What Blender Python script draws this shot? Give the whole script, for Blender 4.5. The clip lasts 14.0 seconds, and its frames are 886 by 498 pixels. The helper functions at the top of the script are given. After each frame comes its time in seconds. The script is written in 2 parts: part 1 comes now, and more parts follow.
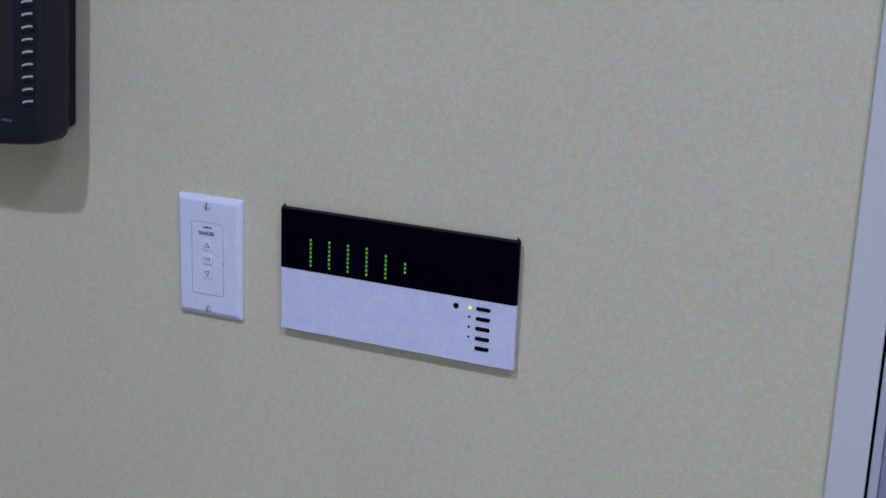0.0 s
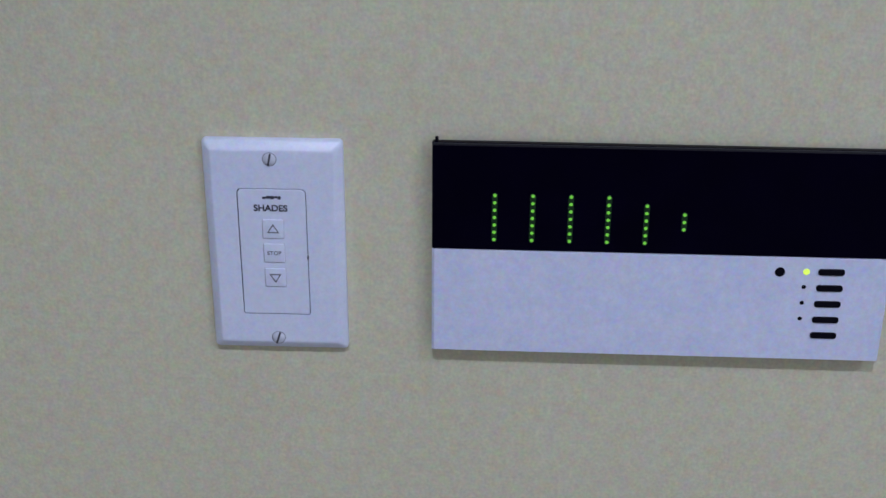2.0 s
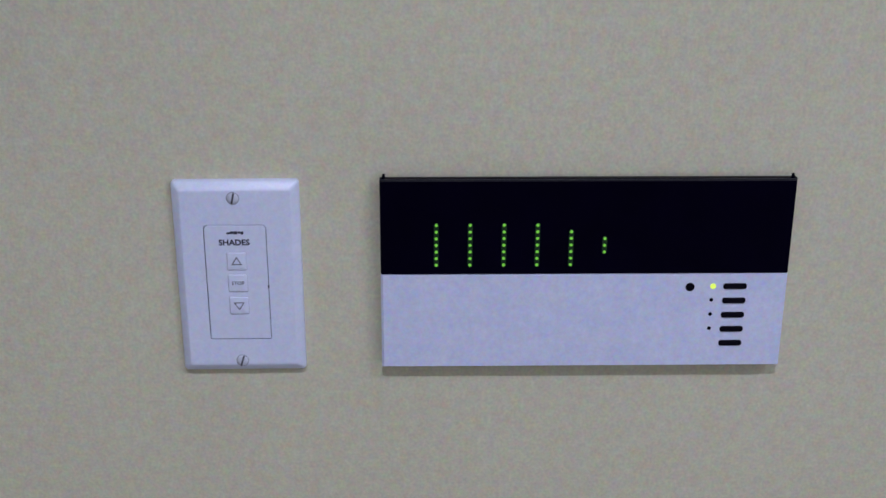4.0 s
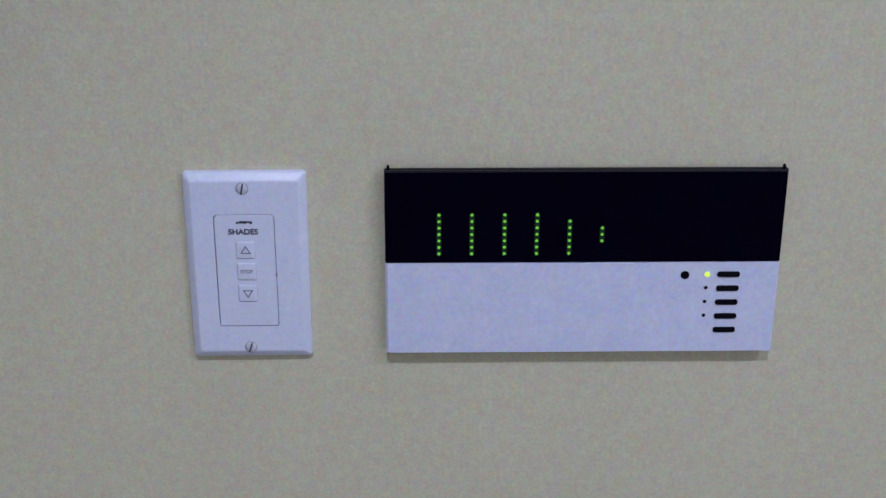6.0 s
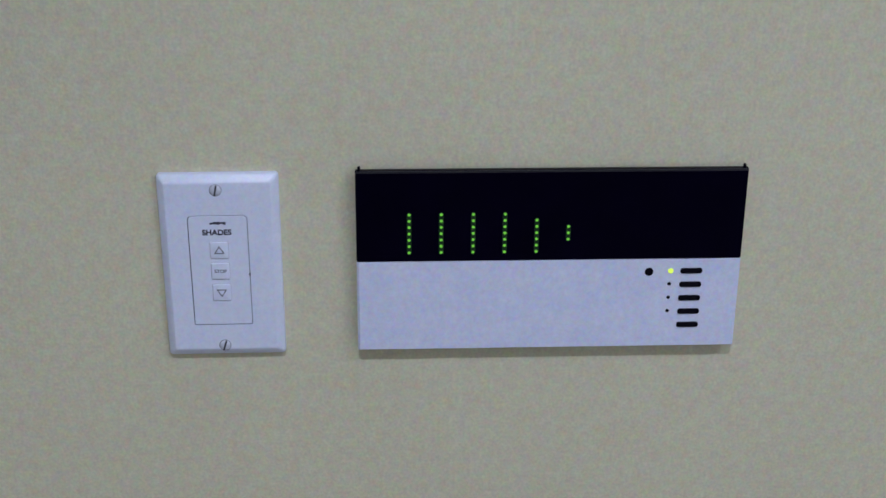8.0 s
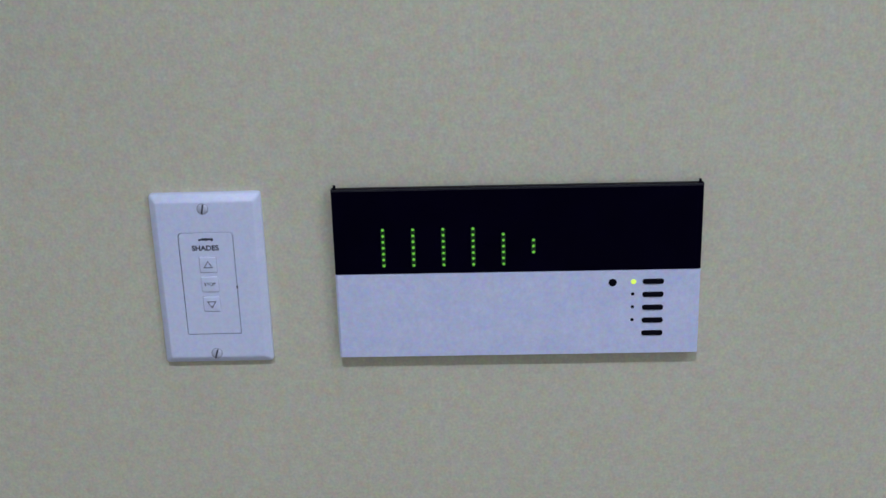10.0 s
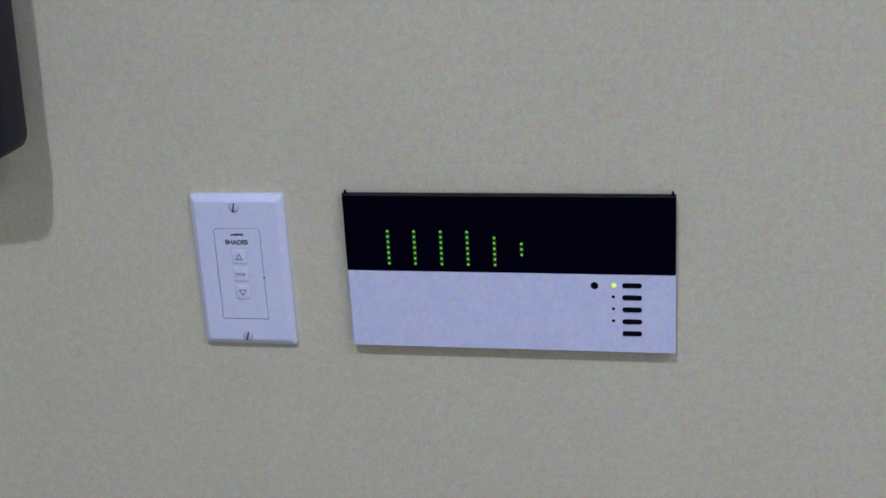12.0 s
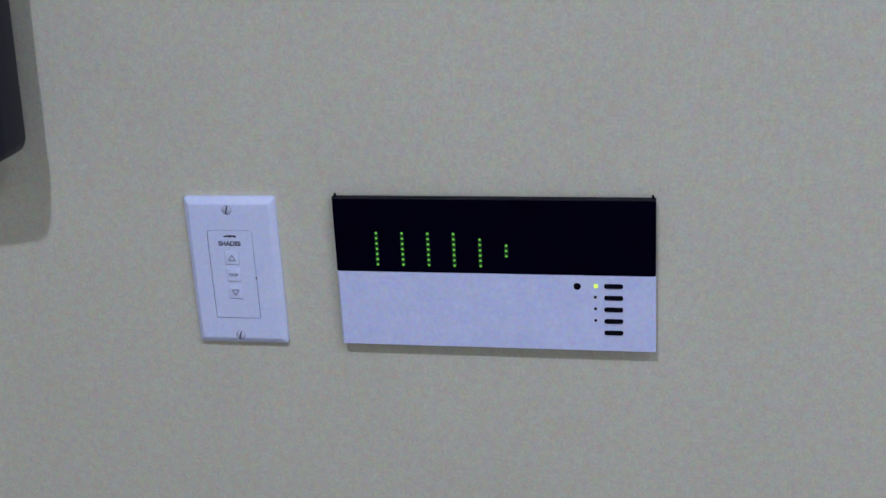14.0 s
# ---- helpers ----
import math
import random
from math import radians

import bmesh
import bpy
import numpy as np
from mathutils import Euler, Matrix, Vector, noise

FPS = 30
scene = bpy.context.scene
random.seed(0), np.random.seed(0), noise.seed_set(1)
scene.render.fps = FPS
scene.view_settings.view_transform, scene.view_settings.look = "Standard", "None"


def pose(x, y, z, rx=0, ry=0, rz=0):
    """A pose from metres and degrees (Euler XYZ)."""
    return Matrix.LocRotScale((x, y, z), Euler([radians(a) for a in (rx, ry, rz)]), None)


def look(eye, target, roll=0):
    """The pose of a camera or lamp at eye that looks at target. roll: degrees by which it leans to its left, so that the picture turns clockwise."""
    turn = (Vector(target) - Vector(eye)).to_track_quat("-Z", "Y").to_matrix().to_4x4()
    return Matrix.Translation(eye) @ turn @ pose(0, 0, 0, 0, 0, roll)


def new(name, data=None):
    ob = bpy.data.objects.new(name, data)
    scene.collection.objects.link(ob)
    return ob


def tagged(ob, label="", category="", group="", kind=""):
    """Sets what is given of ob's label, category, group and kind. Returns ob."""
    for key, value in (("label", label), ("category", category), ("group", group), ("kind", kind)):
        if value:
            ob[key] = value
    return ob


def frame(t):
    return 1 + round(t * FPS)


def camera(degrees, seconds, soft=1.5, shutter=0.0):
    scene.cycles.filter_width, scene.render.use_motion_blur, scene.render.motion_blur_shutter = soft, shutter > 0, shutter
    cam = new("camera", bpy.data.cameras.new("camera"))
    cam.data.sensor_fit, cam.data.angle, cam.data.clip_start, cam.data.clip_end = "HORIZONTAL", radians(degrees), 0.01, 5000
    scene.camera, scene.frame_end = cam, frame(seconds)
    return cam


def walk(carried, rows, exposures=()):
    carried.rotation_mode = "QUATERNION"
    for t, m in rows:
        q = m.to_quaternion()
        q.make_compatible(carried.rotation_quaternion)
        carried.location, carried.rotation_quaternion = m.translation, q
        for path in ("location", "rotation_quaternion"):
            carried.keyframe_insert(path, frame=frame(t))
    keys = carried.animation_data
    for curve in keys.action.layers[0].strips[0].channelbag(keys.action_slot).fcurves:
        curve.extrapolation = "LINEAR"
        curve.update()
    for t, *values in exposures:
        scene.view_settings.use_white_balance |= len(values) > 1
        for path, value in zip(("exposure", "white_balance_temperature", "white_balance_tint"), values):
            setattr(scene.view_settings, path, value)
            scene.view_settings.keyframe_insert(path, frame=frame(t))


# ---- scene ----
cam = camera(36.91, 14.0, soft=1.5)
PATH = [
    (0, (0.6751, -1.0032, 1.5561), (0.4030, -0.3845, 1.3737), 2.29),
    (0.1, (0.6171, -0.9816, 1.5379), (0.3620, -0.3540, 1.3619), 1.45),
    (0.2, (0.5551, -0.9615, 1.5261), (0.3232, -0.3265, 1.3445), 0.72),
    (0.3, (0.4960, -0.9430, 1.5190), (0.2923, -0.3010, 1.3282), 0.34),
    (0.4, (0.4389, -0.9152, 1.5272), (0.2575, -0.2716, 1.3202), -0.82),
    (0.5, (0.3869, -0.8926, 1.5291), (0.2227, -0.2454, 1.3188), -1.38),
    (0.7, (0.3175, -0.8465, 1.5208), (0.1814, -0.1951, 1.3037), 0.28),
    (1, (0.2745, -0.7553, 1.5106), (0.1549, -0.1043, 1.2829), 0.67),
    (1.2, (0.2452, -0.7056, 1.5039), (0.1265, -0.0553, 1.2738), -0.09),
    (1.3, (0.2323, -0.6831, 1.5001), (0.1234, -0.0345, 1.2604), -0.00),
    (1.5, (0.2048, -0.6462, 1.4938), (0.1241, 0.0018, 1.2417), 0.75),
    (1.9, (0.1236, -0.6180, 1.4909), (0.0846, 0.0215, 1.2089), 0.11),
    (2, (0.1101, -0.6146, 1.4926), (0.0830, 0.0244, 1.2082), 0.40),
    (2.2, (0.1010, -0.6227, 1.4893), (0.0838, 0.0201, 1.2126), 0.82),
    (2.3, (0.1002, -0.6277, 1.4881), (0.0913, 0.0187, 1.2198), 1.06),
    (2.5, (0.0978, -0.6319, 1.4989), (0.1119, 0.0145, 1.2304), 1.38),
    (2.7, (0.0991, -0.6408, 1.4989), (0.1204, 0.0086, 1.2385), 1.28),
    (3, (0.1013, -0.6546, 1.5044), (0.1202, -0.0045, 1.2456), 0.73),
    (3.3, (0.1018, -0.6647, 1.5077), (0.1187, -0.0153, 1.2469), 0.56),
    (3.5, (0.1068, -0.6735, 1.5100), (0.1179, -0.0232, 1.2512), 0.25),
    (3.7, (0.0995, -0.6807, 1.5074), (0.1149, -0.0290, 1.2524), 0.03),
    (4, (0.0993, -0.6899, 1.5118), (0.1128, -0.0404, 1.2512), 0.21),
    (4.2, (0.1011, -0.6966, 1.5077), (0.1141, -0.0450, 1.2523), 0.20),
    (6.3, (0.0942, -0.7195, 1.5096), (0.1089, -0.0678, 1.2545), 0.19),
    (6.5, (0.0897, -0.7223, 1.5104), (0.1095, -0.0701, 1.2569), 0.15),
    (6.8, (0.0983, -0.7241, 1.5093), (0.1137, -0.0725, 1.2541), 0.15),
    (7, (0.0912, -0.7248, 1.5160), (0.1125, -0.0743, 1.2583), 0.31),
    (7.2, (0.0928, -0.7259, 1.5179), (0.1117, -0.0760, 1.2587), 0.25),
    (7.3, (0.0923, -0.7269, 1.5169), (0.1111, -0.0786, 1.2534), 0.26),
    (7.5, (0.0908, -0.7283, 1.5142), (0.1119, -0.0786, 1.2545), 0.36),
    (7.8, (0.1039, -0.7284, 1.5221), (0.1248, -0.0799, 1.2593), 0.25),
    (8, (0.0953, -0.7297, 1.5214), (0.1261, -0.0811, 1.2601), 0.38),
    (8.2, (0.1023, -0.7322, 1.5214), (0.1275, -0.0832, 1.2603), 0.27),
    (8.5, (0.1012, -0.7377, 1.5164), (0.1242, -0.0871, 1.2591), -0.06),
    (8.8, (0.1077, -0.7421, 1.5249), (0.1311, -0.0937, 1.2620), -0.28),
    (9, (0.1161, -0.7501, 1.5194), (0.1453, -0.0994, 1.2631), -0.27),
    (9.2, (0.1180, -0.7568, 1.5206), (0.1438, -0.1045, 1.2681), -0.75),
    (11.3, (0.2962, -0.8457, 1.5494), (0.1912, -0.1979, 1.3058), -1.97),
    (11.5, (0.3049, -0.8576, 1.5404), (0.1897, -0.2098, 1.3013), -2.63),
    (11.7, (0.3189, -0.8564, 1.5404), (0.1855, -0.2124, 1.3005), -3.54),
    (11.9, (0.3249, -0.8557, 1.5411), (0.1899, -0.2088, 1.3102), -3.25),
    (12, (0.3253, -0.8546, 1.5426), (0.1900, -0.2080, 1.3112), -3.16),
    (12.3, (0.3215, -0.8480, 1.5504), (0.1838, -0.2071, 1.3048), -3.05),
    (12.5, (0.3176, -0.8539, 1.5422), (0.1779, -0.2110, 1.3032), -2.87),
    (12.8, (0.3236, -0.8542, 1.5456), (0.1837, -0.2143, 1.2987), -3.01),
    (13, (0.3204, -0.8651, 1.5407), (0.1848, -0.2193, 1.3071), -3.04),
    (13.1, (0.3213, -0.8682, 1.5435), (0.1772, -0.2223, 1.3154), -3.22),
    (13.3, (0.3239, -0.8712, 1.5516), (0.1730, -0.2277, 1.3211), -3.30),
    (13.5, (0.3214, -0.8792, 1.5507), (0.1812, -0.2319, 1.3241), -3.13),
    (13.7, (0.3332, -0.8784, 1.5528), (0.1990, -0.2293, 1.3276), -3.07),
    (14, (0.3391, -0.8749, 1.5558), (0.2039, -0.2293, 1.3213), -3.13),
]
EXPOSURE = 0.0
walk(cam, [(t, look(eye, target, roll)) for t, eye, target, roll in PATH],
     [(t, EXPOSURE, kelvin, tint) for t, kelvin, tint in (
         (0.0, 5750, 16), (0.5, 5620, 17), (1.0, 5670, 15), (1.5, 5810, 14), (2.0, 6000, 11), (2.5, 6150, 9), (3.0, 6200, 9), (4.0, 6100, 15),
         (6.5, 6000, 14), (7.5, 6130, 9), (8.0, 6150, 8), (8.5, 6050, 8), (9.0, 5960, 8), (11.3, 5980, 13), (12.5, 5880, 15), (13.5, 5800, 16), (14.0, 5700, 15))])

# ---------------------------------------------------------------- room sizes
X0, X1 = -2.6, 3.2            # side walls
Y0, Y1 = -4.2, 0.0            # back wall, the wall with the controls
H = 3.00                      # ceiling
THICK = 0.12
DOOR_L, DOOR_R, DOOR_H = 0.6012, 1.52, 2.06   # door leaf edges

# ---------------------------------------------------------------- light
world = bpy.data.worlds.new("world")
world.use_nodes = True
world.node_tree.nodes["Background"].inputs[0].default_value = (0.6, 0.7, 1.0, 1)
world.node_tree.nodes["Background"].inputs[1].default_value = 0.5
scene.world = world

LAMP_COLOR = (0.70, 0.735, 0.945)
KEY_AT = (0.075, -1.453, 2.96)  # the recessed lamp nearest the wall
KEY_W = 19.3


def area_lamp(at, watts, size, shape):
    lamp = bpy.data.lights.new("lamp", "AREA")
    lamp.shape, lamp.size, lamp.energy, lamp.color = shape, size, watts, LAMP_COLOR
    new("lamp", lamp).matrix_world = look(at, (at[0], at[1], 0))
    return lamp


# unseen soft lamps added overhead to fill the room and shape its falloff
FILL_LIGHTS = [((-1.5, -2.9, 2.96), 1.5), ((0.24, -3.1, 2.96), 4.0), ((1.5, -1.4, 2.96), 20.0)]
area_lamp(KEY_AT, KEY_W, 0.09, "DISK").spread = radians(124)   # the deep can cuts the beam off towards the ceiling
for at, watts in FILL_LIGHTS:
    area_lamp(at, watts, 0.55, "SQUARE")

# daylight through the window in the back wall
WIN_L, WIN_R, WIN_B, WIN_T = 1.50, 2.90, 0.85, 2.15
DAY_W = 23.0
day = bpy.data.lights.new("daylight", "AREA")
day.shape, day.size, day.size_y, day.energy, day.color = "RECTANGLE", WIN_R - WIN_L - 0.1, WIN_T - WIN_B - 0.1, DAY_W, LAMP_COLOR
new("daylight", day).matrix_world = look(((WIN_L + WIN_R) / 2, Y0 - 0.03, (WIN_B + WIN_T) / 2), ((WIN_L + WIN_R) / 2, 0, (WIN_B + WIN_T) / 2))


# ---------------------------------------------------------------- materials
def material(name, color, rough=0.5, metal=0.0, grain=0.0, grain_scale=300.0, blotch=0.0, blotch_scale=6.0,
             bump=0.0, bump_scale=500.0, coat=0.0, specular=0.5, hue=0.0, mottle=0.0, mottle_scale=160.0):
    """Principled surface with two scales of colour variation and a fine relief."""
    mat = bpy.data.materials.new(name)
    mat.use_nodes = True
    nt = mat.node_tree
    bsdf = nt.nodes["Principled BSDF"]
    bsdf.inputs["Roughness"].default_value = rough
    bsdf.inputs["Metallic"].default_value = metal
    bsdf.inputs["Coat Weight"].default_value = coat
    bsdf.inputs["Specular IOR Level"].default_value = specular
    place = nt.nodes.new("ShaderNodeTexCoord")
    last = nt.nodes.new("ShaderNodeRGB").outputs[0]
    last.default_value = (*color, 1)
    for amount, scale, detail in ((blotch, blotch_scale, 4), (grain, grain_scale, 5)):
        if amount <= 0:
            continue
        tex = nt.nodes.new("ShaderNodeTexNoise")
        tex.inputs["Scale"].default_value, tex.inputs["Detail"].default_value = scale, detail
        nt.links.new(place.outputs["Object"], tex.inputs["Vector"])
        ramp = nt.nodes.new("ShaderNodeMapRange")
        ramp.inputs["From Min"].default_value, ramp.inputs["From Max"].default_value = 0.3, 0.7
        ramp.inputs["To Min"].default_value, ramp.inputs["To Max"].default_value = 1 - amount, 1 + amount
        nt.links.new(tex.outputs["Fac"], ramp.inputs["Value"])
        mul = nt.nodes.new("ShaderNodeVectorMath")
        mul.operation = "SCALE"
        nt.links.new(last, mul.inputs[0])
        nt.links.new(ramp.outputs[0], mul.inputs["Scale"])
        last = mul.outputs[0]
    if mottle > 0:
        tex = nt.nodes.new("ShaderNodeTexNoise")
        tex.inputs["Scale"].default_value, tex.inputs["Detail"].default_value = mottle_scale, 3
        tex.inputs["Roughness"].default_value = 0.65
        nt.links.new(place.outputs["Object"], tex.inputs["Vector"])
        span = nt.nodes.new("ShaderNodeVectorMath")
        span.operation = "MULTIPLY_ADD"
        span.inputs[1].default_value, span.inputs[2].default_value = (2 * mottle,) * 3, (1 - mottle,) * 3
        nt.links.new(tex.outputs["Color"], span.inputs[0])
        mul = nt.nodes.new("ShaderNodeVectorMath")
        mul.operation = "MULTIPLY"
        nt.links.new(last, mul.inputs[0])
        nt.links.new(span.outputs[0], mul.inputs[1])
        last = mul.outputs[0]
    if hue > 0:
        tex = nt.nodes.new("ShaderNodeTexNoise")
        tex.inputs["Scale"].default_value, tex.inputs["Detail"].default_value = 75, 6
        tex.inputs["Roughness"].default_value = 0.7
        nt.links.new(place.outputs["Object"], tex.inputs["Vector"])
        shift = nt.nodes.new("ShaderNodeMapRange")
        shift.inputs["From Min"].default_value, shift.inputs["From Max"].default_value = 0.3, 0.7
        shift.inputs["To Min"].default_value, shift.inputs["To Max"].default_value = 1 - hue, 1 + hue
        nt.links.new(tex.outputs["Fac"], shift.inputs["Value"])
        tint = nt.nodes.new("ShaderNodeHueSaturation")
        nt.links.new(shift.outputs[0], tint.inputs["Saturation"])
        nt.links.new(last, tint.inputs["Color"])
        last = tint.outputs[0]
    nt.links.new(last, bsdf.inputs["Base Color"])
    if bump > 0:
        tex = nt.nodes.new("ShaderNodeTexNoise")
        tex.inputs["Scale"].default_value, tex.inputs["Detail"].default_value = bump_scale, 3
        nt.links.new(place.outputs["Object"], tex.inputs["Vector"])
        node = nt.nodes.new("ShaderNodeBump")
        node.inputs["Strength"].default_value, node.inputs["Distance"].default_value = bump, 0.0004
        nt.links.new(tex.outputs["Fac"], node.inputs["Height"])
        nt.links.new(node.outputs[0], bsdf.inputs["Normal"])
    return mat


def clear_glass():
    mat = bpy.data.materials.new("window glass")
    mat.use_nodes = True
    bsdf = mat.node_tree.nodes["Principled BSDF"]
    bsdf.inputs["Transmission Weight"].default_value, bsdf.inputs["Roughness"].default_value, bsdf.inputs["IOR"].default_value = 1.0, 0.01, 1.45
    return mat


def glowing(name, color, strength, base=(0.02, 0.05, 0.02)):
    mat = material(name, base, 0.35)
    bsdf = mat.node_tree.nodes["Principled BSDF"]
    bsdf.inputs["Emission Color"].default_value = (*color, 1)
    bsdf.inputs["Emission Strength"].default_value = strength
    return mat


WALL = material("beige wall paint", (0.645, 0.612, 0.425), 0.62, grain=0.08, grain_scale=520, blotch=0.02, blotch_scale=9,
                bump=0.28, bump_scale=480, hue=0.20, mottle=0.23, mottle_scale=185)
CEILING = material("ceiling white", (0.78, 0.78, 0.76), 0.9, grain=0.04, grain_scale=90, blotch=0.03, bump=0.3, bump_scale=150)
CARPET = material("grey carpet", (0.20, 0.19, 0.19), 0.95, grain=0.25, grain_scale=400, blotch=0.08, bump=0.8, bump_scale=600)
TRIM = material("white trim paint", (0.62, 0.645, 0.63), 0.42, grain=0.02, grain_scale=200, blotch=0.02, bump=0.1, bump_scale=300)
LEAF = material("grey door paint", (0.26, 0.27, 0.36), 0.45, grain=0.05, grain_scale=160, blotch=0.04, bump=0.2, bump_scale=200)
STRIP = material("pale grey edge strip", (0.46, 0.48, 0.53), 0.45, grain=0.03, grain_scale=200, bump=0.1, bump_scale=200)
GASKET = material("dark gap", (0.015, 0.014, 0.02), 0.8, grain=0.1)
PLATE = material("white wall plate plastic", (0.725, 0.765, 0.885), 0.36, hue=0.25, grain=0.025, grain_scale=800, blotch=0.015, blotch_scale=40,
                 bump=0.06, bump_scale=900, mottle=0.14, mottle_scale=260)
INSERT = material("white insert plastic", (0.725, 0.765, 0.88), 0.42, mottle=0.14, mottle_scale=260, grain=0.015, grain_scale=500, blotch=0.015, blotch_scale=40, bump=0.06, bump_scale=900)
PANEL = material("white painted panel", (0.675, 0.71, 0.865), 0.40, hue=0.25, grain=0.03, grain_scale=700, blotch=0.015, blotch_scale=25, bump=0.08, bump_scale=800, mottle=0.20, mottle_scale=280)
SMOKE = material("black smoked acrylic", (0.0012, 0.0005, 0.006), 0.10, blotch=0.2, blotch_scale=30, specular=0.05)
HOUSING = material("grey housing plastic", (0.30, 0.30, 0.33), 0.5, grain=0.05)
JOINT = material("pale grey joint", (0.48, 0.48, 0.52), 0.5, grain=0.05)
GROOVE = material("grey joint", (0.20, 0.20, 0.24), 0.6, grain=0.05)
BLACK = material("black rubber", (0.002, 0.0015, 0.005), 0.6, grain=0.1, specular=0.1)
# black acrylic's upper bevel with the light it catches put into the grey
LIT_BEVEL = material("dark grey lit bevel", (0.0045, 0.0042, 0.0085), 0.45, grain=0.1)
INK = material("dark grey print", (0.04, 0.04, 0.06), 0.6, grain=0.05)
SOFT_INK = material("grey print", (0.16, 0.16, 0.18), 0.6, grain=0.05)
STEEL = material("painted screw metal", (0.60, 0.62, 0.68), 0.36, metal=0.0, grain=0.05, grain_scale=800)
SLOT = material("screw slot", (0.06, 0.06, 0.075), 0.6, grain=0.1)
NAVY = material("charcoal phone plastic", (0.0118, 0.0118, 0.0215), 0.5, specular=0.3, grain=0.06, grain_scale=600, blotch=0.05, blotch_scale=30, bump=0.25, bump_scale=1200)
PRINT = material("dim grey print", (0.10, 0.10, 0.12), 0.6, grain=0.1)
NAVY_DARK = material("dark phone plastic", (0.004, 0.004, 0.007), 0.55, grain=0.06, bump=0.2, bump_scale=1200)
KEYPAD = material("olive grey phone face", (0.016, 0.016, 0.017), 0.5, grain=0.06, blotch=0.05, blotch_scale=40)
PAPER = material("key label white", (0.50, 0.48, 0.50), 0.5, grain=0.05, grain_scale=700)
GREEN = glowing("green led", (0.21, 0.72, 0.05), 0.72)
# weak emission that imitates the green glow round the leds
HALO = glowing("green led halo", (0.05, 0.9, 0.12), 0.013, (0.001, 0.004, 0.001))
AMBER = glowing("yellow led", (0.72, 0.92, 0.10), 1.05)
GLASS = clear_glass()
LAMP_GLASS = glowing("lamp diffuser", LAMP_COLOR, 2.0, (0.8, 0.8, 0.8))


# ---------------------------------------------------------------- mesh helpers
def part(name, bm, mat, parent=None, label="", smooth=False):
    mesh = bpy.data.meshes.new(name)
    bmesh.ops.recalc_face_normals(bm, faces=bm.faces)
    bm.to_mesh(mesh)
    bm.free()
    mesh.materials.append(mat)
    if smooth:
        for p in mesh.polygons:
            p.use_smooth = True
        mesh.set_sharp_from_angle(angle=radians(35))
    ob = new(name, mesh)
    ob.parent = parent
    if label:
        ob["label"] = label
    return ob


def ring(cx, cz, hw, hh, r, y, n=5, foot=None):
    """A rounded rectangle in the wall's plane, n points a corner; foot: the radius of the lower corners, if another."""
    top = max(min(r, hw, hh), 1e-5)
    out = []
    for sx, sz, a0 in ((1, 1, 0), (-1, 1, 90), (-1, -1, 180), (1, -1, 270)):
        r = top if sz > 0 or foot is None else foot
        for k in range(n):
            a = radians(a0 + 90 * k / (n - 1))
            out.append((cx + sx * (hw - r) + r * math.cos(a), y, cz + sz * (hh - r) + r * math.sin(a)))
    return out


def loft(rings, first=True, last=True):
    bm = bmesh.new()
    rows = [[bm.verts.new(p) for p in one] for one in rings]
    for a, b in zip(rows, rows[1:]):
        for k in range(len(a)):
            j = (k + 1) % len(a)
            bm.faces.new((a[k], a[j], b[j], b[k]))
    if first:
        bm.faces.new(rows[0])
    if last:
        bm.faces.new(rows[-1])
    return bm


def pad(cx, cz, hw, hh, r, back, front, edge, n=5, steps=3, foot=None):
    """A slab on the wall with a rounded front edge; back and front are y."""
    rings = [ring(cx, cz, hw, hh, r, back, n, foot)]
    for k in range(steps + 1):
        a = radians(90 * k / steps)
        rings.append(ring(cx, cz, hw - edge * (1 - math.cos(a)), hh - edge * (1 - math.cos(a)), r - edge * (1 - math.cos(a)) * 0.5,
                          front + edge - edge * math.sin(a), n, foot))
    return loft(rings)


def box(x0, x1, y0, y1, z0, z1, bevel=0.0):
    bm = bmesh.new()
    bmesh.ops.create_cube(bm, size=1)
    for v in bm.verts:
        v.co = (x0 + (v.co.x + 0.5) * (x1 - x0), y0 + (v.co.y + 0.5) * (y1 - y0), z0 + (v.co.z + 0.5) * (z1 - z0))
    if bevel:
        bmesh.ops.bevel(bm, geom=list(bm.edges), offset=bevel, segments=2, affect="EDGES", profile=0.5)
    return bm


def join(*parts):
    out = bmesh.new()
    for bm in parts:
        mesh = bpy.data.meshes.new("tmp")
        bm.to_mesh(mesh)
        bm.free()
        out.from_mesh(mesh)
        bpy.data.meshes.remove(mesh)
    return out


def lettering(text, size, cx, y, cz, mat, parent, name="lettering", spacing=1.0, stretch=1.0, weight=0.0):
    """Words in the built-in font, standing a hair off the surface and centred on (cx, cz)."""
    curve = bpy.data.curves.new("words", "FONT")
    curve.body, curve.size, curve.align_x, curve.align_y = text, size, "CENTER", "CENTER"
    curve.space_character, curve.offset, curve.extrude = spacing, weight, 0.00008
    tmp = bpy.data.objects.new("words", curve)
    scene.collection.objects.link(tmp)
    mesh = bpy.data.meshes.new_from_object(tmp.evaluated_get(bpy.context.evaluated_depsgraph_get()))
    bpy.data.objects.remove(tmp)
    for v in mesh.vertices:
        v.co = (cx + v.co.x * stretch, y - v.co.z, cz + v.co.y)
    mesh.name = name
    mesh.materials.clear()
    mesh.materials.append(mat)
    ob = new(name, mesh)
    ob.parent = parent
    return ob


def empty(name, at, turn=0.0):
    ob = new(name)
    ob.empty_display_size = 0.02
    ob.matrix_world = pose(*at, 0, turn, 0)
    return ob


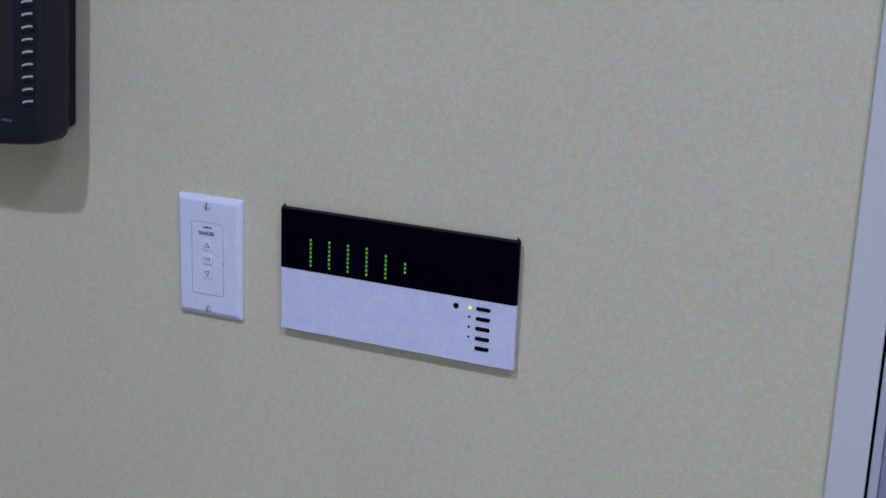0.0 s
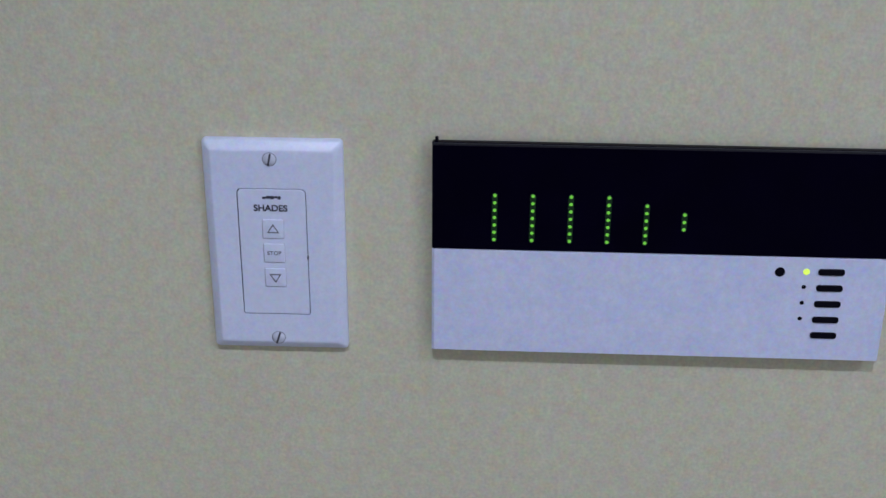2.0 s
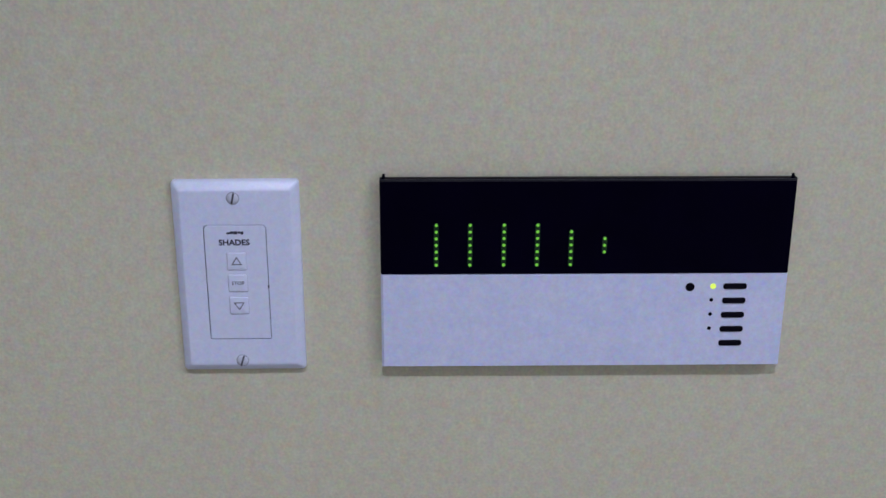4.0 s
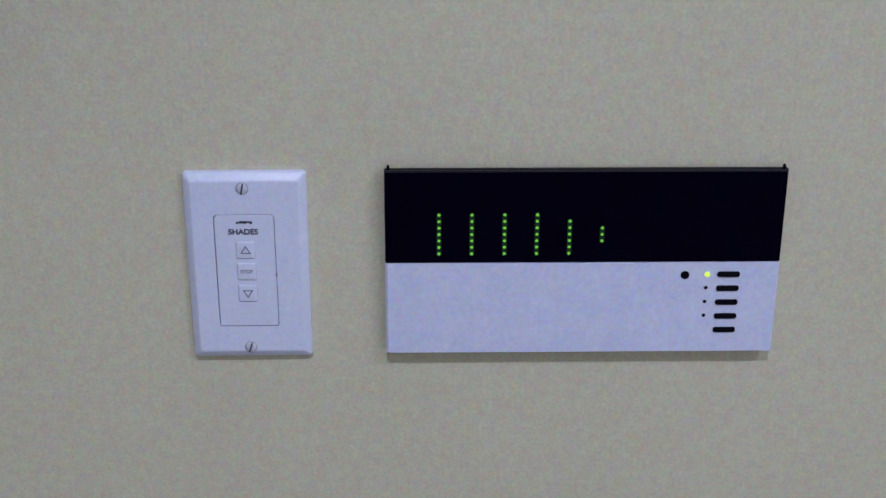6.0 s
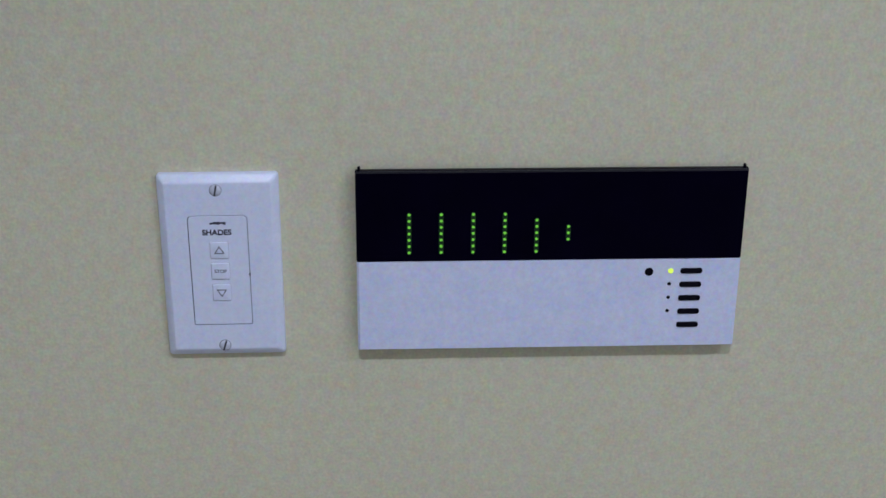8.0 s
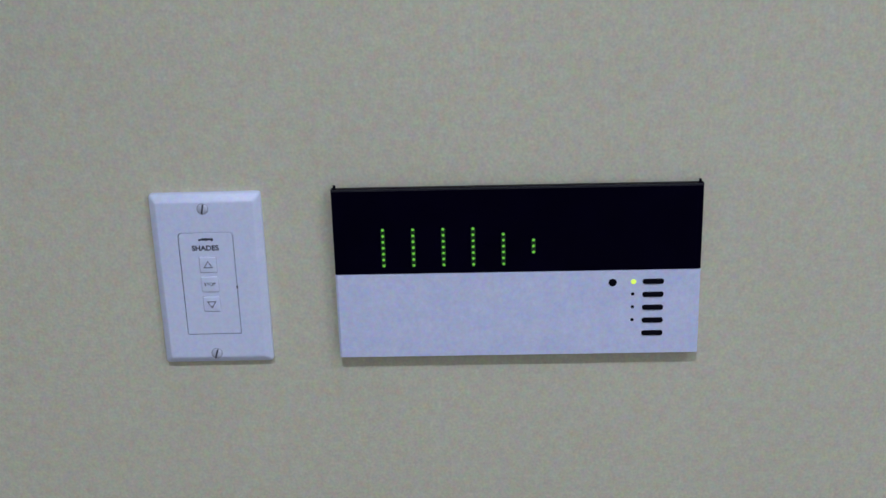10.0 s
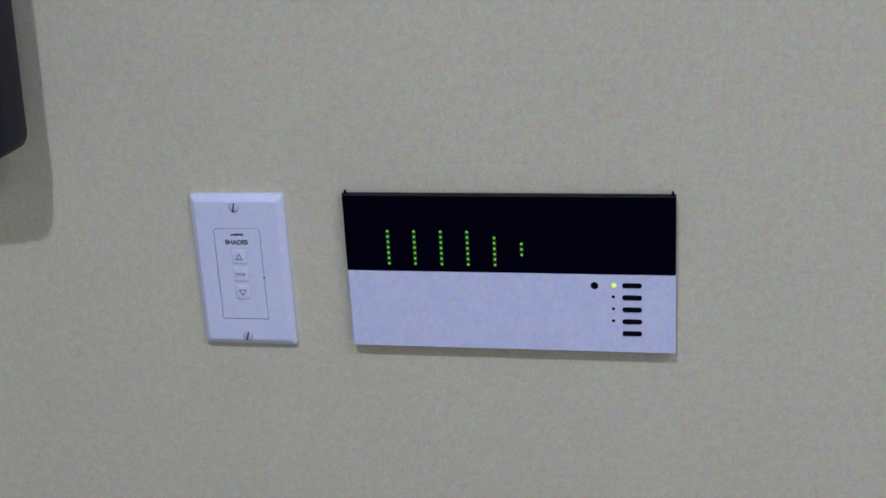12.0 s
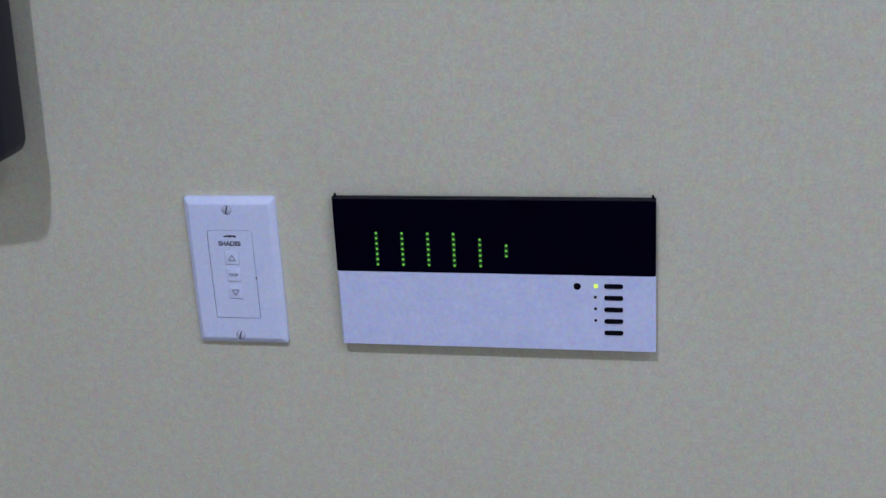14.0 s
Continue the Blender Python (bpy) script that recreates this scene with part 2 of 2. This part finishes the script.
# ---------------------------------------------------------------- structure
def wall_piece(name, *slabs):
    return tagged(part(name, join(*[box(*s) for s in slabs]), WALL), "wall painted matt warm beige with fine roller texture", "wall", kind="structure")


FRAME_OUT = 0.5697             # outer edge of the door frame
wall_piece("wall_north",
           (X0 - THICK, DOOR_L - 0.004, 0, THICK, 0, H),
           (DOOR_R + 0.004, X1 + THICK, 0, THICK, 0, H),
           (DOOR_L - 0.004, DOOR_R + 0.004, 0, THICK, DOOR_H + 0.004, H))
wall_piece("wall_south",
           (X0 - THICK, WIN_L, Y0 - THICK, Y0, 0, H), (WIN_R, X1 + THICK, Y0 - THICK, Y0, 0, H),
           (WIN_L, WIN_R, Y0 - THICK, Y0, 0, WIN_B), (WIN_L, WIN_R, Y0 - THICK, Y0, WIN_T, H))
wall_piece("wall_west", (X0 - THICK, X0, Y0, 0, 0, H))
wall_piece("wall_east", (X1, X1 + THICK, Y0, 0, 0, H))
tagged(part("floor", box(X0 - THICK, X1 + THICK, Y0 - THICK, THICK + 0.5, -0.1, 0), CARPET), "grey short-pile office carpet floor", "floor", kind="structure")
tagged(part("ceiling", box(X0 - THICK, X1 + THICK, Y0 - THICK, THICK, H, H + 0.1), CEILING), "flat matt white ceiling", "ceiling", kind="structure")


def door():
    d = tagged(empty("door_1", ((DOOR_L + DOOR_R) / 2, 0, 0)), "closed grey-blue door in a white painted frame", "door", kind="structure")
    d.matrix_world = pose(0, 0, 0)
    edge = DOOR_L - 0.002
    part("frame", box(FRAME_OUT, edge, -0.005, 0, 0, DOOR_H + 0.035, 0.0012), TRIM, d, "white painted door frame")
    part("frame", box(DOOR_R + 0.0025, DOOR_R + 0.033, -0.005, 0, 0, DOOR_H + 0.035, 0.0012), TRIM, d, "white painted door frame")
    part("frame", box(edge, DOOR_R + 0.0025, -0.005, 0, DOOR_H + 0.004, DOOR_H + 0.035, 0.0012), TRIM, d, "white painted door frame")
    part("seal", box(DOOR_L - 0.004, DOOR_R + 0.004, 0.045, 0.06, 0, DOOR_H + 0.004), GASKET, d, "dark seal in the gap round the door")
    leaf = part("leaf", box(DOOR_L + 0.0075, DOOR_R - 0.0075, 0.0005, 0.038, 0.008, DOOR_H, 0.0015), LEAF, d, "plain grey-blue door leaf")
    for x in (DOOR_L, DOOR_R - 0.0073):
        part("edge_strip", box(x, x + 0.0073, -0.001, 0.038, 0.008, DOOR_H, 0.0012), STRIP, leaf, "pale grey edge strip of the door leaf")
    return d


door()


def window():
    w = tagged(empty("window_1", (0, 0, 0)), "wide window with two panes in a white painted frame", "window", kind="structure")
    back, front, mid, e = Y0 - 0.105, Y0 - 0.065, (WIN_L + WIN_R) / 2, 0.05
    for x0, x1, z0, z1 in ((WIN_L, WIN_L + e, WIN_B, WIN_T), (WIN_R - e, WIN_R, WIN_B, WIN_T), (mid - e / 2, mid + e / 2, WIN_B + e, WIN_T - e),
                           (WIN_L + e, WIN_R - e, WIN_B, WIN_B + e), (WIN_L + e, WIN_R - e, WIN_T - e, WIN_T)):
        part("window_frame", box(x0, x1, back, front, z0, z1, 0.003), TRIM, w, "white painted window frame")
    for x0, x1 in ((WIN_L + e, mid - e / 2), (mid + e / 2, WIN_R - e)):
        pane = part("pane", box(x0, x1, back + 0.014, back + 0.020, WIN_B + e, WIN_T - e), GLASS, w, "clear glass pane")
        pane.visible_shadow = False
    part("window_sill", box(WIN_L - 0.03, WIN_R + 0.03, Y0 + 0.0005, Y0 + 0.035, WIN_B - 0.03, WIN_B - 0.002, 0.004), TRIM, w, "white window sill")


window()


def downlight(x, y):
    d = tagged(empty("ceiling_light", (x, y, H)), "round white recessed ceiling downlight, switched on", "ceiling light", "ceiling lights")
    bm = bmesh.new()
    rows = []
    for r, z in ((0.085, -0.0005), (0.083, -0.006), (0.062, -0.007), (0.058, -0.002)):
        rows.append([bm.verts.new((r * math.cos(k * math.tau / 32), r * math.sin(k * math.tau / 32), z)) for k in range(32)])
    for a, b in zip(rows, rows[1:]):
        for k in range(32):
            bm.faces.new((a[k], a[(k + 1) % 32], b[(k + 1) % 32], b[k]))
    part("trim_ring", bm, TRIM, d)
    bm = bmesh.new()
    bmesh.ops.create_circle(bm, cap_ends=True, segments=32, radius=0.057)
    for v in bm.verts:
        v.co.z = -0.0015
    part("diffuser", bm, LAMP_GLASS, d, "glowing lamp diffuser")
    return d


# an added fixture, out of view, round each fill lamp
def fill_panel(x, y):
    d = tagged(empty("ceiling_fill", (x, y, H)), "unseen square white ceiling light panel, added as fill light", "ceiling light", "ceiling light panels")
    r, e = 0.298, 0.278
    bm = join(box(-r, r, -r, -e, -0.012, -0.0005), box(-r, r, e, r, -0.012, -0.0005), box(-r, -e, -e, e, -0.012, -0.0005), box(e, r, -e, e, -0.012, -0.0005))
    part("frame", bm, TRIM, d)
    part("diffuser", box(-e, e, -e, e, -0.006, -0.0008), LAMP_GLASS, d, "glowing opal diffuser of the added fill panel")


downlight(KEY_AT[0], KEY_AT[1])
for at, watts in FILL_LIGHTS:
    fill_panel(at[0], at[1])


# ---------------------------------------------------------------- shade control
def screw(cx, cz, y, turn, parent):
    r = 0.0034
    part("screw_seat", pad(cx, cz, r + 0.0002, r + 0.0002, r + 0.0002, y + 0.0002, y - 0.0001, 0.0001, 6, 1), GROOVE, parent, "dark rim of the sunk screw hole")
    rings = [ring(cx, cz, r, r, r, y + 0.0004, 6), ring(cx, cz, r, r, r, y, 6), ring(cx, cz, r * 0.8, r * 0.8, r * 0.8, y - 0.0007, 6),
             ring(cx, cz, r * 0.4, r * 0.4, r * 0.4, y - 0.00105, 6)]
    s = part("screw", loft(rings), STEEL, parent, "slotted metal screw", smooth=True)
    bm = box(-0.00048, 0.00048, y - 0.0012, y - 0.0002, -0.0031, 0.0031)
    bmesh.ops.rotate(bm, verts=bm.verts, cent=(0, 0, 0), matrix=Matrix.Rotation(radians(turn), 3, "Y"))
    bmesh.ops.translate(bm, verts=bm.verts, vec=(cx, 0, cz))
    part("slot", bm, SLOT, s, "dark screw slot")


def arrow(cx, cz, y, up, parent):
    """A hollow triangle, drawn with a line of even width."""
    bm = bmesh.new()
    s = 1 if up else -1
    outer = [(-0.0031, -0.0021), (0.0031, -0.0021), (0, 0.0029)]
    inner = [(-0.0021, -0.0015), (0.0021, -0.0015), (0, 0.0018)]
    o = [bm.verts.new((cx + a, y, cz + s * b)) for a, b in outer]
    i = [bm.verts.new((cx + a, y, cz + s * b)) for a, b in inner]
    for k in range(3):
        bm.faces.new((o[k], o[(k + 1) % 3], i[(k + 1) % 3], i[k]))
    part("arrow", bm, SOFT_INK, parent, "printed triangle outline")


def shade_control():
    c = tagged(empty("shade_control", (0, 0, 1.2197), -0.25), "white wall plate with three window shade buttons on beige wall", "wall switch")
    hw, hh, f = 0.0349, 0.0574, -0.0070
    ix, iz, iw, ih = -0.0010, -0.0018, 0.0169, 0.0343
    g = 0.00045
    part("plate", loft([ring(0, 0, hw, hh, 0.0022, -0.0002), ring(0, 0, hw, hh, 0.0022, -0.0030), ring(0, 0, hw - 0.0003, hh - 0.0003, 0.0021, -0.0037),
                        ring(0, 0, hw - 0.0009, hh - 0.0009, 0.002, -0.0043), ring(0, 0, hw - 0.0040, hh - 0.0043, 0.0014, -0.0067), ring(0, 0, hw - 0.0046, hh - 0.0049, 0.0012, f), ring(0, 0, hw - 0.0053, hh - 0.0060, 0.0012, f),
                        ring(ix, iz, iw + g, ih + g, 0.0026, f, 5, 0.0012), ring(ix, iz, iw + g, ih + g, 0.0026, f + 0.0025, 5, 0.0012)]), PLATE, c, "glossy white bevelled wall plate", smooth=True)
    part("gap", pad(ix, iz, iw + g - 0.0001, ih + g - 0.0001, 0.0026, f + 0.0024, f + 0.0012, 0.0002, foot=0.0012), GROOVE, c, "grey joint round the insert")
    part("insert", pad(ix, iz, iw, ih, 0.0024, f + 0.0012, f - 0.0003, 0.0004, foot=0.0010), INSERT, c, "white rectangular insert")
    face = f - 0.0003
    part("notch", pad(ix + iw + 0.0002, iz - 0.0024, 0.0004, 0.0009, 0.0003, f + 0.001, face - 0.0001, 0.0001), SLOT, c, "small dark notch at the insert's edge")
    for cz in (0.0115, -0.0017, -0.0153):
        part("button_well", pad(-0.0008, cz, 0.0055, 0.0054, 0.0009, face + 0.0002, face - 0.00012, 0.0001), JOINT, c, "thin grey joint round the button")
        b = part("button", pad(-0.0008, cz, 0.0053, 0.0052, 0.0008, face, face - 0.0007, 0.0005), INSERT, c, "square white push button", smooth=True)
        top = face - 0.00085
        if cz > 0.005:
            arrow(-0.0008, cz, top, True, b)
        elif cz < -0.01:
            arrow(-0.0008, cz, top, False, b)
        else:
            lettering("STOP", 0.0030, -0.0008, top + 0.0001, cz, SOFT_INK, b, weight=0.00004)
    lettering("SHADES", 0.0047, -0.0016, face - 0.0002, 0.0225, INK, c, weight=0.00011, stretch=1.02)
    marks = ((-0.0046, 0.0281, 0.0010, 0.0006), (-0.0026, 0.0284, 0.0009, 0.0008), (-0.0006, 0.0283, 0.0011, 0.0009), (0.0014, 0.0285, 0.0008, 0.0006), (0.0030, 0.0282, 0.0008, 0.0009))
    logo = join(pad(-0.0008, 0.0283, 0.0046, 0.0003, 0.0003, face, face - 0.0002, 0.0001), *[pad(x, z, a, b, 0.0006, face, face - 0.00022, 0.0001) for x, z, a, b in marks])
    part("maker_mark", logo, INK, c, "small dark maker's mark")
    screw(-0.0010, 0.0483, f, 12, c)
    screw(-0.0010, -0.0500, f, 18, c)


shade_control()


# ---------------------------------------------------------------- lighting control
def lighting_control():
    PX0, PX1, PZ0, PZM, PZ1, F = 0.0788, 0.3067, 1.1658, 1.2234, 1.2795, -0.0092
    cx, hw = (PX0 + PX1) / 2, (PX1 - PX0) / 2
    c = tagged(empty("lighting_control", (0, 0, 0)), "wide lighting control panel, black display with green lights, white cover", "control panel")
    part("housing", pad(cx, (PZ0 + PZ1) / 2, hw - 0.008, (PZ1 - PZ0) / 2 - 0.009, 0.001, -0.0002, -0.0056, 0.0004), HOUSING, c, "grey housing behind the covers")
    zt, ht = (PZM + PZ1) / 2, (PZ1 - PZM) / 2
    zb, hb = (PZM + PZ0) / 2, (PZM - PZ0) / 2
    part("display", loft([ring(cx, zt, hw, ht - 0.0001, 0.0006, -0.0052), ring(cx, zt, hw, ht - 0.0001, 0.0006, F + 0.0010), ring(cx, zt - 0.0004, hw - 0.0004, ht - 0.0006, 0.0006, F)]),
         SMOKE, c, "glossy black smoked display window")
    part("cover", loft([ring(cx, zb, hw, hb - 0.0001, 0.0006, -0.0045), ring(cx, zb, hw, hb - 0.0001, 0.0006, F + 0.0010), ring(cx, zb, hw - 0.0013, hb - 0.0007, 0.0006, F)]),
         PANEL, c, "matt white lower cover")
    # added bar for the display's bevelled top, painted lighter where it catches light
    part("top_bevel", box(PX0 + 0.0004, PX1 - 0.0004, F - 0.0003, F + 0.0006, PZ1 - 0.0016, PZ1 - 0.0003, 0.0002), LIT_BEVEL, c, "thin top bevel of the black display, its light painted dark grey")
    for x in (PX0 + 0.0022, PX1 - 0.0022):
        part("hinge_pin", pad(x, PZ1 + 0.0008, 0.0008, 0.0012, 0.0005, -0.0060, F + 0.0018, 0.0005), BLACK, c, "small black hinge tip")
    # columns of level lights
    shared = None
    for x, n, low in ((0.1097, 7, 1.2290), (0.1284, 7, 1.2290), (0.1471, 7, 1.2290), (0.1656, 7, 1.2290), (0.1843, 6, 1.2290), (0.2029, 3, 1.2366)):
        mid = low + (n - 1) * 0.00393 / 2
        # an added glowing strip stands for the halo of the whole column
        part("led_halo", pad(x, mid, 0.0014, (n - 1) * 0.00393 / 2 + 0.0014, 0.0014, F + 0.0002, F - 0.00008, 0.00005, 5, 1), HALO, c, "faint green glow round the lights, as an emitting strip")
        for k in range(n):
            if shared is None:
                shared = part("level_light", pad(0, 0, 0.00095, 0.00095, 0.00095, F + 0.0001, F - 0.0002, 0.0002, 4, 2), GREEN, c, "small lit green light")
                shared.location = (x, 0, low)
            else:
                o = new("level_light", shared.data)
                o.parent = c
                o.location = (x, 0, low + k * 0.00393)
                o["label"] = "small lit green light"
    part("receiver", pad(0.2522, 1.2151, 0.0026, 0.0026, 0.0026, F + 0.0002, F - 0.0003, 0.0003), BLACK, c, "round black receiver window")
    part("scene_light", pad(0.2652, 1.2155, 0.0017, 0.0017, 0.0017, F + 0.0002, F - 0.0003, 0.0003), AMBER, c, "lit yellow-green light")
    for k in range(5):
        part("scene_button", pad(0.2775, 1.2156 - k * 0.0088, 0.0066, 0.0017, 0.0014, F + 0.0002, F - 0.0008, 0.0004), BLACK, c, "narrow black push button")
        if 0 < k < 4:
            part("scene_light", pad(0.2648, 1.2160 - k * 0.0088, 0.0011, 0.0011, 0.0011, F + 0.0002, F - 0.0002, 0.0001), BLACK, c, "small dark unlit light")


lighting_control()


# ---------------------------------------------------------------- wall telephone
def telephone():
    c = tagged(empty("telephone", (-0.2138, 0, 1.42), 2.4), "charcoal desk telephone hung on the wall, column of white key labels", "telephone")
    w, bx, bh = 0.1080, -0.012, 0.0968              # half width, centre and half height of the body
    bow = 0.009

    def outline(inset, y, r, low=None, n=8, along=8):
        """A rounded rectangle with a bowed lower edge, drawn in at the sides by inset and at top and bottom by low."""
        hw, hh = w - inset, bh - (inset if low is None else low)
        pts = []
        for sx, sz, a0 in ((1, 1, 0), (-1, 1, 90), (-1, -1, 180), (1, -1, 270)):
            for k in range(n):
                a = radians(a0 + 90 * k / (n - 1))
                pts.append((sx * (hw - r) + r * math.cos(a), sz * (hh - r) + r * math.sin(a)))
            if sz < 0 and sx < 0:
                for k in range(1, along):
                    pts.append((-(hw - r) + 2 * (hw - r) * k / along, -hh))
            if sz > 0 and sx > 0:
                for k in range(1, along):
                    pts.append(((hw - r) - 2 * (hw - r) * k / along, hh))
        return [(bx + x, y, z - bow * (1 - (x / hw) ** 2) * max(0, -z / hh)) for x, z in pts]

    def curved(ob, tilt=0.0):
        """Lays a part onto the front, which bulges towards its middle."""
        for v in ob.data.vertices:
            fore = min(1, max(0, (-v.co.y - 0.034) / 0.03))
            v.co.z += tilt * (v.co.x - 0.065)
            v.co.y += fore * (0.3 * (v.co.x - bx) ** 2 - 0.0018)
        return ob

    def arched(cx, cz, hw, hh, back, front, n=6):
        """A narrow strip that arches over the key's rounded top."""
        rise = [0.0007 * (1 - (u - 0.25) ** 2) for u in (-1 + 2 * k / n for k in range(n + 1))]
        xs = [cx - hw + 2 * hw * k / n for k in range(n + 1)]
        low = [(x, cz - hh + d) for x, d in zip(xs, rise)]
        high = [(x, cz + hh + d) for x, d in zip(xs, rise)]
        loop = low + high[::-1]
        return loft([[(x, back, z) for x, z in loop], [(x, front, z) for x, z in loop]])

    part("wall_bracket", loft([ring(-0.02, 0.0085, 0.0835, 0.1015, 0.006, -0.0004), ring(-0.02, 0.0085, 0.0835, 0.1015, 0.006, -0.010),
                               ring(-0.02, 0.004, 0.078, 0.1015, 0.006, -0.030)]), NAVY_DARK, c, "dark wall bracket behind the telephone", smooth=True)
    # undercut back, nearly upright sides, then a tight turn into the front
    curved(part("body", loft([outline(0.034, -0.006, 0.006, 0.030), outline(0.028, -0.018, 0.007, 0.018), outline(0.0155, -0.032, 0.008, 0.005), outline(0.0132, -0.0345, 0.009, 0.002),
                              outline(0.0126, -0.037, 0.009, 0.0008), outline(0.0128, -0.050, 0.010, 0.0002), outline(0.0132, -0.0615, 0.010, 0.0), outline(0.0137, -0.0655, 0.011, 0.0),
                              outline(0.0150, -0.0685, 0.010, 0.0015), outline(0.0180, -0.0698, 0.009, 0.005), outline(0.0215, -0.0700, 0.007, 0.012), outline(0.0219, -0.0690, 0.007, 0.0125),
                              outline(0.028, -0.0685, 0.007, 0.022), outline(0.045, -0.0680, 0.008), outline(0.075, -0.0680, 0.008)]),
                NAVY, c, "charcoal plastic telephone body", smooth=True))
    bm = join(*[pad(-0.040 + k * 0.012, 0.026, 0.0059, 0.084, 0.0005, -0.0670, -0.0688, 0.0004) for k in range(8)])
    curved(part("key_field", bm, KEYPAD, c, "dark grey key field"))
    kx = 0.0665
    for k in range(12):
        kz = -0.0598 + k * 0.0112
        key = curved(part("key", pad(kx, kz, 0.0068, 0.0040, 0.0012, -0.0670, -0.0702, 0.0010), NAVY_DARK, c, "narrow dark key with a white label"), 0.16)
        curved(part("label_strip", arched(kx + 0.0003, kz, 0.0058, 0.00095, -0.0700, -0.0706), PAPER, key, "arched white label strip"), 0.17)
    curved(part("lettering", pad(0.042, -0.0800, 0.0055, 0.0011, 0.0004, -0.0670, -0.0694, 0.0002), PRINT, c, "small pale printed word"))


telephone()
